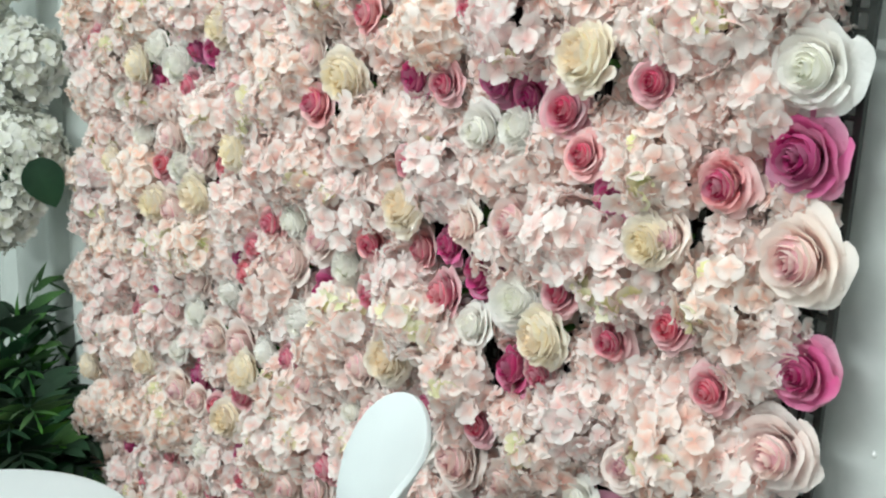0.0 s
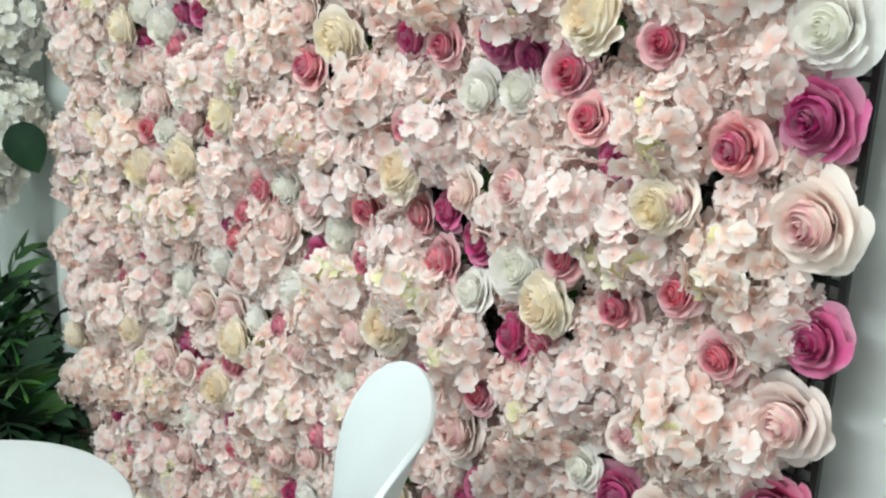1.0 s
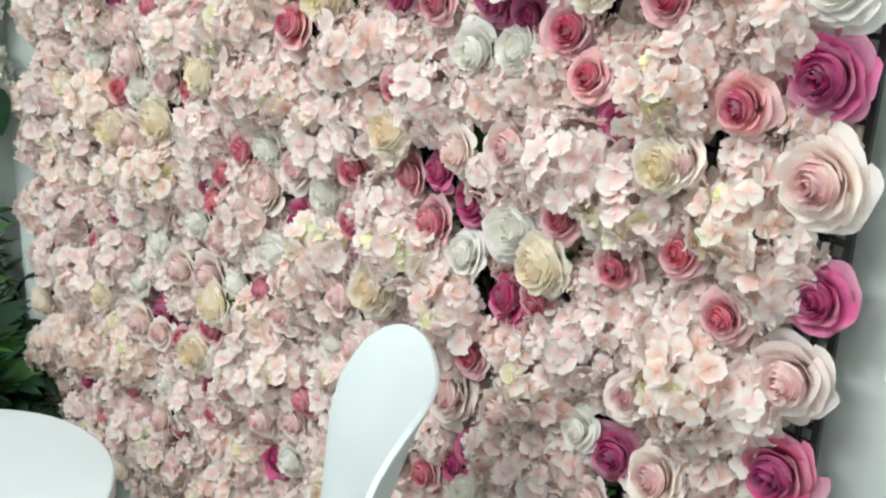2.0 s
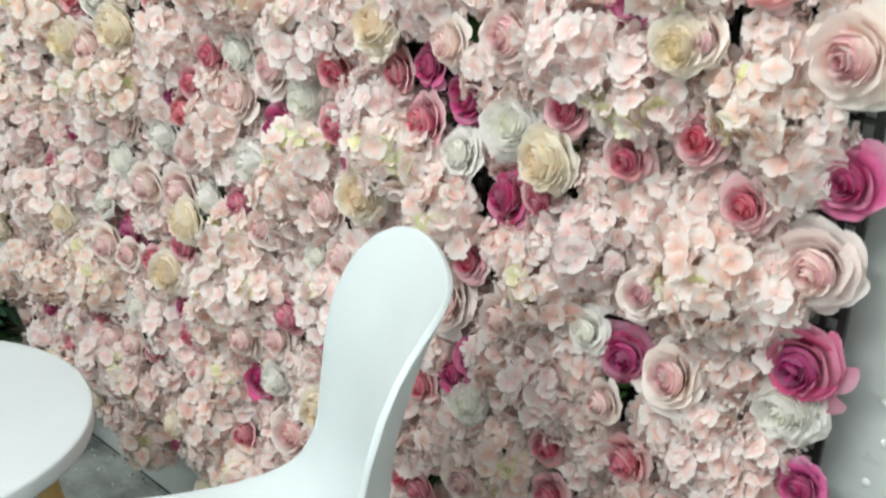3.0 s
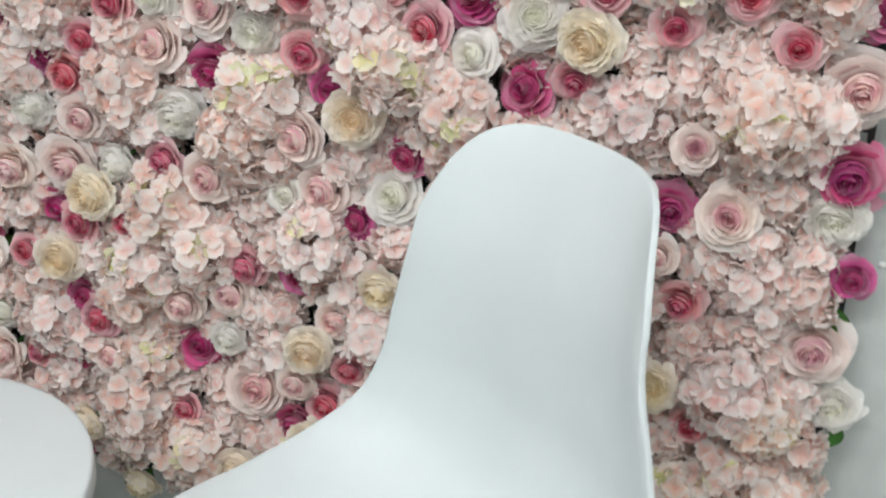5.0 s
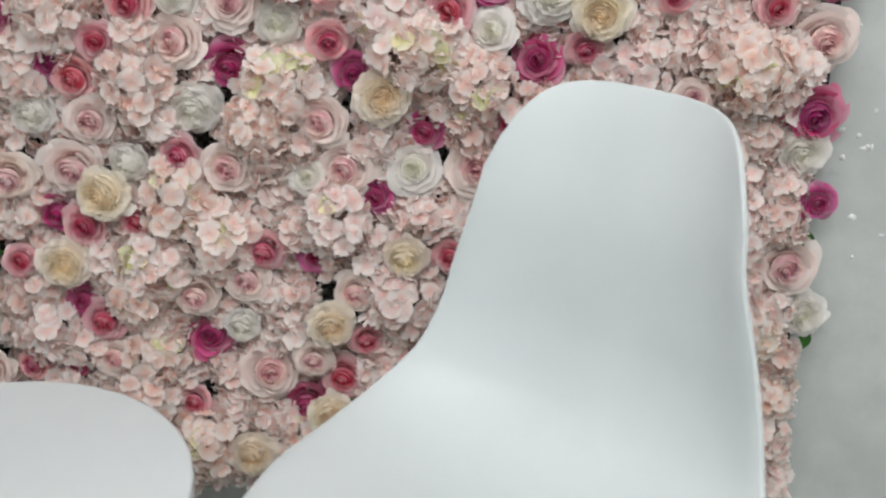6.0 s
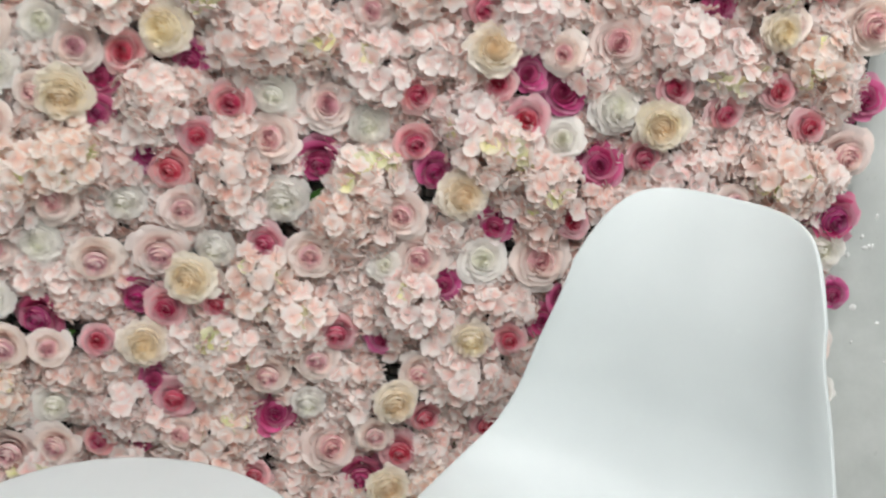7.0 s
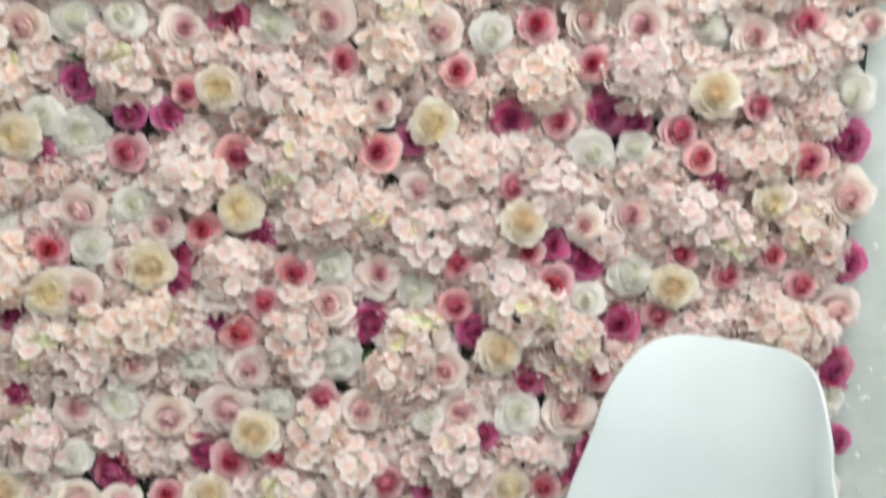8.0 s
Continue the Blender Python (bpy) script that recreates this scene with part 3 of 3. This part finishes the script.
for k in range(170):
    x, z = frnd.uniform(X0, X1 + 0.03), frnd.uniform(Z0, Z1)
    ob = stand_out(x, frnd.uniform(0.004, 0.022), z, frnd.uniform(0.7, 1.1), 50, LEAVES[k % 3], "leaf")


def grid_panel():
    """Square black plastic lattice that the flower stems are pushed through."""
    bm = bmesh.new()
    step, w = 0.0172, 0.0026
    gx0, gx1, gz0, gz1 = X0 + 0.015, -0.020, Z0 - 0.03, Z1 + 0.02
    nx, nz = int((gx1 - gx0) / step), int((gz1 - gz0) / step)
    for i in range(nx + 1):
        x = gx1 - i * step
        t = w * (1.35 if i % 15 == 0 else 0.8)
        box(bm, (x - t, 0.028, gz0), (x + t, 0.034, gz1))
    for j in range(nz + 1):
        z = gz1 - j * step
        t = w * (1.35 if j % 15 == 0 else 0.8)
        box(bm, (gx0, 0.0295, z - t), (gx1, 0.0355, z + t))
    ob = part("grid_panel", bm, BLACK, flower_wall, "black plastic lattice", smooth=False)
    ob.matrix_basis = BACK


grid_panel()
# short wall pegs that carry the lattice
for px, pz in ((-1.4, 1.7), (-0.1, 1.7), (-1.4, 0.4), (-0.1, 0.4)):
    bm = bmesh.new()
    rod(bm, (px, 0.0605, pz), (px, 0.028, pz), 0.005, 0.005, 8)
    ob = part("peg", bm, BLACK, flower_wall)
    ob.matrix_basis = BACK


# ---- chair ----
def shell_point(s, u):
    """A point of the seat shell: s from the front lip (0) to the top of the back (1), u across. Forward is +y."""
    table = CHAIR
    a = abs(u)
    # rounded corners at the back's top and at the front lip
    s = s - 0.164 * a ** 4.04 * max(0.0, (s - 0.55) / 0.45) ** 2 + 0.10 * a ** 3 * max(0.0, (0.3 - s) / 0.3) ** 2
    k = max(0.0, min(1.0, s)) * (len(table) - 1)
    i = min(int(k), len(table) - 2)
    t = k - i

    def at(c):
        p = [table[min(max(i + o, 0), len(table) - 1)][c] for o in (-1, 0, 1, 2)]
        return 0.5 * (2 * p[1] + (p[2] - p[0]) * t + (2 * p[0] - 5 * p[1] + 4 * p[2] - p[3]) * t * t + (3 * p[1] - p[0] - 3 * p[2] + p[3]) * t ** 3)
    y, z, w, side, ny, nz = at(0), at(1), at(2), at(3), at(4), at(5)
    bend = side * a ** 2.4
    lip = -0.005 * max(0.0, (a - 0.86) / 0.14) ** 2
    return Vector((w * (u - 0.06 * u * a * a), y + ny * (bend + lip), z + nz * (bend + lip)))


def dining_chair(m):
    top = tagged(new("shell_chair"), "white moulded plastic shell chair on round beech wood legs", "chair")
    top.matrix_basis = m
    ns, nu = 56, 32
    bm = bmesh.new()
    grid = []
    for j in range(ns + 1):
        s = j / ns
        line = []
        for i in range(nu + 1):
            u = -1 + 2 * i / nu
            line.append(bm.verts.new(shell_point(s, u)))
        grid.append(line)
    for j in range(ns):
        for i in range(nu):
            bm.faces.new((grid[j][i], grid[j][i + 1], grid[j + 1][i + 1], grid[j + 1][i]))
    shell = part("shell", bm, SHELL, top, "glossy white plastic seat shell")
    mod = shell.modifiers.new("thickness", "SOLIDIFY")
    mod.thickness, mod.offset = 0.006, 0.0
    mod = shell.modifiers.new("edge", "BEVEL")
    mod.width, mod.segments, mod.limit_method, mod.angle_limit = 0.003, 3, "ANGLE", radians(50)
    for sx in (-1, 1):
        for sy in (-1, 1):
            bm = bmesh.new()
            rod(bm, (sx * 0.215, sy * 0.20 - 0.01, 0.0), (sx * 0.125, sy * 0.115 - 0.03, 0.395), 0.0105, 0.0165, 16)
            part("leg", bm, BEECH, top, "round beech wood leg")
            bm = bmesh.new()
            rod(bm, (sx * 0.128, sy * 0.118 - 0.03, 0.385), (sx * 0.10, sy * 0.09 - 0.03, 0.417), 0.006, 0.005, 8)
            part("bracket", bm, STEEL, top)
    for sx in (-1, 1):
        bm = bmesh.new()
        rod(bm, (sx * 0.17, 0.147, 0.20), (-sx * 0.17, -0.167, 0.20), 0.004, 0.004, 8)
        part("cross_brace", bm, STEEL, top)
    return top


# forward, height, half width, side rise, and the way in which the sides bend (forward, up)
CHAIR = [
    (0.181, 0.417, 0.18, -0.009, 0, 1),
    (0.13, 0.437, 0.215, 0.002, 0, 1),
    (0.046, 0.434, 0.244, 0.018, 0.05, 1),
    (-0.05, 0.422, 0.259, 0.03, 0.15, 0.97),
    (-0.138, 0.423, 0.255, 0.05, 0.35, 0.9),
    (-0.209, 0.46, 0.233, 0.064, 0.65, 0.7),
    (-0.236, 0.535, 0.213, 0.054, 0.9, 0.4),
    (-0.238, 0.62, 0.193, 0.045, 1, 0.1),
    (-0.245, 0.703, 0.168, 0.046, 1, 0),
    (-0.269, 0.785, 0.157, 0.051, 1, 0),
    (-0.289, 0.829, 0.156, 0.058, 1.0, 0.0),
]
dining_chair(pose(-0.433, -0.442, 0.0, 0, 0, 143.6))


# ---- round side table ----
def side_table(x, y, r, h):
    top = tagged(new("side_table"), "round white side table with beech wood legs beside the chair", "table")
    top.location = (x, y, 0)
    bm = bmesh.new()
    prof = [(0.0, h - 0.0255), (r - 0.008, h - 0.0255), (r - 0.004, h - 0.0255), (r - 0.0012, h - 0.0245), (r - 0.0002, h - 0.022), (r, h - 0.018), (r, h - 0.007), (r - 0.0002, h - 0.003), (r - 0.0012, h - 0.0008), (r - 0.004, h), (r - 0.008, h), (0.0, h)]
    n = 96
    rings = []
    for pr, pz in prof:
        rings.append([bm.verts.new((0, 0, pz))] if pr == 0 else [bm.verts.new((pr * math.cos(i * 2 * math.pi / n), pr * math.sin(i * 2 * math.pi / n), pz)) for i in range(n)])
    for a, b in zip(rings, rings[1:]):
        for i in range(n):
            k = (i + 1) % n
            if len(a) == 1:
                bm.faces.new((a[0], b[k], b[i]))
            elif len(b) == 1:
                bm.faces.new((a[i], a[k], b[0]))
            else:
                bm.faces.new((a[i], a[k], b[k], b[i]))
    part("tabletop", bm, TABLETOP, top, "round white lacquered tabletop")
    for k in range(3):
        a = radians(65 + 120 * k)
        c, s = math.cos(a), math.sin(a)
        bm = bmesh.new()
        rod(bm, (c * r * 0.98, s * r * 0.98, 0.0), (c * r * 0.62, s * r * 0.62, h - 0.0257), 0.010, 0.0165, 18)
        part("leg", bm, BEECH, top, "tapered beech wood leg")
        bm = bmesh.new()
        rod(bm, (c * r * 0.62, s * r * 0.62, h - 0.036), (c * r * 0.615, s * r * 0.615, h - 0.0258), 0.024, 0.024, 18)
        part("mount", bm, STEEL, top)
    return top


side_table(-0.936, -0.44, 0.224, 0.462)


# ---- plants beside the panel ----
def white_hydrangea(x, y):
    top = tagged(new("hydrangea_bush"), "artificial white hydrangea stems with dark green leaves in a grey pot", "plant")
    top.location = (x, y, 0)
    bm = bmesh.new()
    prof = [(0.0, 0.004), (0.085, 0.004), (0.11, 0.22), (0.115, 0.225), (0.10, 0.225), (0.095, 0.19), (0.0, 0.19)]
    n = 28
    rings = [[bm.verts.new((r * math.cos(i * 6.28319 / n), r * math.sin(i * 6.28319 / n), z)) for i in range(n)] for r, z in prof if r]
    for a, b in zip(rings, rings[1:]):
        for i in range(n):
            bm.faces.new((a[i], a[(i + 1) % n], b[(i + 1) % n], b[i]))
    bm.faces.new(rings[0][::-1])
    bm.faces.new(rings[-1])
    part("pot", bm, GREYPOT, top)
    big = [raw_mesh("white_head", *hydrangea_arrays(0.072, 260, 0.0145, 140 + s, 0.9), IVORY) for s in range(2)]
    leafs = [raw_mesh("broad_leaf", *leaf_arrays(0.094, 0.076, 170 + s), DARKLEAF) for s in range(2)]
    rnd = random.Random(8)
    for k, (hx, hy, hz, size) in enumerate(((0.29, 0.0, 1.0, 1.1), (0.33, -0.02, 0.84, 1.05), (0.28, -0.05, 0.73, 1.05), (0.18, -0.02, 0.88, 1.0), (0.15, 0.0, 0.74, 0.95), (0.17, -0.01, 1.17, 1.0), (0.12, -0.03, 1.04, 1.0))):
        head = new("flower_head", big[k % 2])
        head.parent = top
        head.matrix_basis = Matrix.Translation((hx, hy, hz)) @ Euler((radians(62), 0, radians(rnd.uniform(10, 60)))).to_matrix().to_4x4() @ Matrix.Diagonal((size, size, size, 1))
        bm = bmesh.new()
        rod(bm, (hx * 0.1, hy * 0.25, 0.18), (hx * 0.25, hy, hz - 0.16), 0.004, 0.0035, 8)
        rod(bm, (hx * 0.25, hy, hz - 0.16), (hx, hy + 0.01, hz), 0.0035, 0.003, 8)
        part("stem", bm, DARKLEAF, top)
    for k, (lx, ly, lz, lean) in enumerate(((0.425, -0.03, 0.845, 0.6), (0.335, -0.08, 0.85, -0.3), (0.29, -0.09, 0.92, 0.2), (0.22, -0.10, 0.95, -0.6))):
        leaf = new("leaf", leafs[k % 2])
        leaf.parent = top
        face = Vector((0.85, -0.40, 0.25)).normalized()
        tip = (Vector((0.35, 0.45, 0.0)) * lean + Vector((0, 0, -1)))
        tip = (tip - face * tip.dot(face)).normalized()
        side = tip.cross(face)
        turn = Matrix((side, tip, face)).transposed().to_4x4()
        leaf.matrix_basis = Matrix.Translation((lx, ly, lz)) @ turn
    return top


white_hydrangea(-1.98, -0.08)


def fern(x, y, count, mats, seed, reach, height, name, label):
    top = tagged(new(name), label, "plant", "ferns beside the flower wall")
    top.location = (x, y, 0)
    bm = bmesh.new()
    rod(bm, (0, 0, 0), (0, 0, 0.13), 0.06, 0.08, 20)
    part("pot", bm, STEEL, top)
    rnd = random.Random(seed)
    for k in range(count):
        a = k * 2.39996 + rnd.uniform(-0.3, 0.3)
        up = rnd.uniform(0.35, 1.0)
        L = reach * rnd.uniform(0.75, 1.15)
        verts, faces, uvs = [], [], []
        pts = []
        for j in range(10):
            v = j / 9
            out = L * (v ** 1.15) * (1.15 - 0.75 * up)
            z = 0.12 + height * up * math.sin(v * 1.9) / 0.95 * (0.55 + 0.45 * up) - 0.10 * (1 - up) * v * v
            pts.append(Vector((out * math.cos(a), out * math.sin(a), z)))
        for j in range(1, 10):
            d = (pts[j] - pts[j - 1]).normalized()
            side = d.cross(Vector((0, 0, 1))).normalized()
            upv = side.cross(d)
            v = j / 9
            size = 0.085 * math.sin(math.pi * (0.18 + 0.80 * v)) + 0.022
            for sg in ((-1, 1) if j < 9 else (0,)):
                way = (side * sg * 0.9 + d * 0.75 + upv * rnd.uniform(-0.15, 0.25)).normalized()
                wid = way.cross(upv).normalized() * size * 0.135
                b0 = len(verts)
                for q, wq in ((0.0, 0.3), (0.35, 1.0), (0.7, 0.75), (1.0, 0.06)):
                    c = pts[j] + way * size * q - upv * size * 0.28 * q * q
                    verts += [tuple(c - wid * wq), tuple(c + wid * wq)]
                    uvs += [(q, 0), (q, 1)]
                faces += [(b0 + 2 * q, b0 + 2 * q + 1, b0 + 2 * q + 3, b0 + 2 * q + 2) for q in range(3)]
            w = side * 0.0018
            b0 = len(verts)
            verts += [tuple(pts[j - 1] - w), tuple(pts[j - 1] + w), tuple(pts[j] + w), tuple(pts[j] - w)]
            uvs += [(0, 0)] * 4
            faces.append((b0, b0 + 1, b0 + 2, b0 + 3))
        ob = new("frond", raw_mesh("frond", verts, faces, uvs, mats[k % len(mats)]))
        ob.parent = top
    return top


fern(-1.60, -0.17, 46, (DARKLEAF, DARKLEAF, FRESH, DARKLEAF, DARKLEAF), 21, 0.31, 0.27, "fern", "dense dark green artificial fern in a black pot")
fern(-1.78, -0.13, 22, (FRESH, DARKLEAF), 33, 0.26, 0.43, "fern", "lighter green artificial fern in a black pot")


def wire(points, r, name, label):
    cu = bpy.data.curves.new(name, "CURVE")
    cu.dimensions, cu.bevel_depth, cu.bevel_resolution = "3D", r, 2
    sp = cu.splines.new("BEZIER")
    sp.bezier_points.add(len(points) - 1)
    for p, c in zip(sp.bezier_points, points):
        p.co, p.handle_left_type, p.handle_right_type = c, "AUTO", "AUTO"
    tmp = bpy.data.objects.new(name, cu)
    me = bpy.data.meshes.new_from_object(tmp)
    bpy.data.objects.remove(tmp)
    me.materials.append(BLACK)
    return tagged(new(name, me), label, "cable")


wire([(-1.50, 0.025, 0.47), (-1.634, 0.0, 0.447), (-1.723, 0.0, 0.395), (-1.761, 0.0, 0.347), (-1.757, 0.0, 0.303), (-1.70, 0.0, 0.22), (-1.66, 0.0, 0.003)], 0.0045, "cable", "thin black cable looping beside the flower wall")

# ---- floor tiles and small debris ----
floor = bpy.data.objects["floor"]
bm = bmesh.new()
box(bm, (-0.2985, -0.2985, -0.008), (0.2985, 0.2985, 0.0))
bevelled(bm, 0.0012, 1)
tile_mesh = mesh_of("tile", bm, FLOOR, smooth=False)
for i in range(9):
    for j in range(6):
        ob = new("tile", tile_mesh)
        ob.parent = floor
        ob.location = (-2.9 + 0.6 * i, -0.245 - 0.6 * j + 0.004, 0.0)
drnd = random.Random(4)
bm = bmesh.new()
for k in range(70):
    x, y = drnd.uniform(-1.7, -0.9), drnd.uniform(-0.5, 0.05)
    box(bm, (x, y, 0.0), (x + drnd.uniform(0.002, 0.006), y + drnd.uniform(0.002, 0.006), 0.002))
tagged(new("debris", mesh_of("debris", bm, SPECK, smooth=False)), "tiny white scraps scattered on the floor", "debris", kind="stuff")

# dark crumbs of dirt along the foot of the wall and about the tiles
bm = bmesh.new()
for k in range(150):
    x = drnd.uniform(-1.75, -0.7)
    y = 0.056 - abs(drnd.gauss(0, 0.012)) if k < 110 else drnd.uniform(-0.35, 0.04)
    r = drnd.uniform(0.0008, 0.0028) if k < 110 else drnd.uniform(0.0006, 0.0018)
    n = drnd.randrange(5, 8)
    turn = drnd.random() * 6.28
    low = [bm.verts.new((x + r * drnd.uniform(0.7, 1.6) * math.cos(turn + 6.2832 * i / n), min(0.0585, y + r * drnd.uniform(0.5, 1.0) * math.sin(turn + 6.2832 * i / n)), 0.0)) for i in range(n)]
    tip = bm.verts.new((x, min(0.057, y), drnd.uniform(0.0012, 0.003)))
    for i in range(n):
        bm.faces.new((low[i], low[(i + 1) % n], tip))
tagged(new("dirt", mesh_of("dirt", bm, JOINT, smooth=False)), "dark crumbs of dirt along the foot of the wall", "dirt", kind="stuff")

# small raised glossy white lumps standing in for glints on the wall beside the panel
prnd = random.Random(12)
verts, faces = [], []
for k in range(46):
    x, z = prnd.uniform(0.015, 0.19), prnd.choice((prnd.uniform(0.45, 1.15), prnd.uniform(0.62, 0.86)))
    rx, rz, h = prnd.uniform(0.002, 0.006), prnd.uniform(0.002, 0.006), prnd.uniform(0.0015, 0.003)
    base = len(verts)
    verts.append((x, 0.0598 - h, z))
    for ring, f in ((0.55, 0.72), (1.0, 0.0)):
        for i in range(10):
            a = i * 0.62832
            verts.append((x + rx * ring * math.cos(a), 0.0598 - h * f, z + rz * ring * math.sin(a)))
    faces += [(base, base + 1 + i, base + 1 + (i + 1) % 10) for i in range(10)]
    faces += [(base + 1 + i, base + 11 + i, base + 11 + (i + 1) % 10, base + 1 + (i + 1) % 10) for i in range(10)]
me = bpy.data.meshes.new("glint_lumps")
me.from_pydata(verts, [], faces)
me.materials.append(GLOSS)
me.shade_smooth()
tagged(new("glint_lumps", me), "small glossy white lumps standing in for glints on the wall", "paint", kind="stuff")
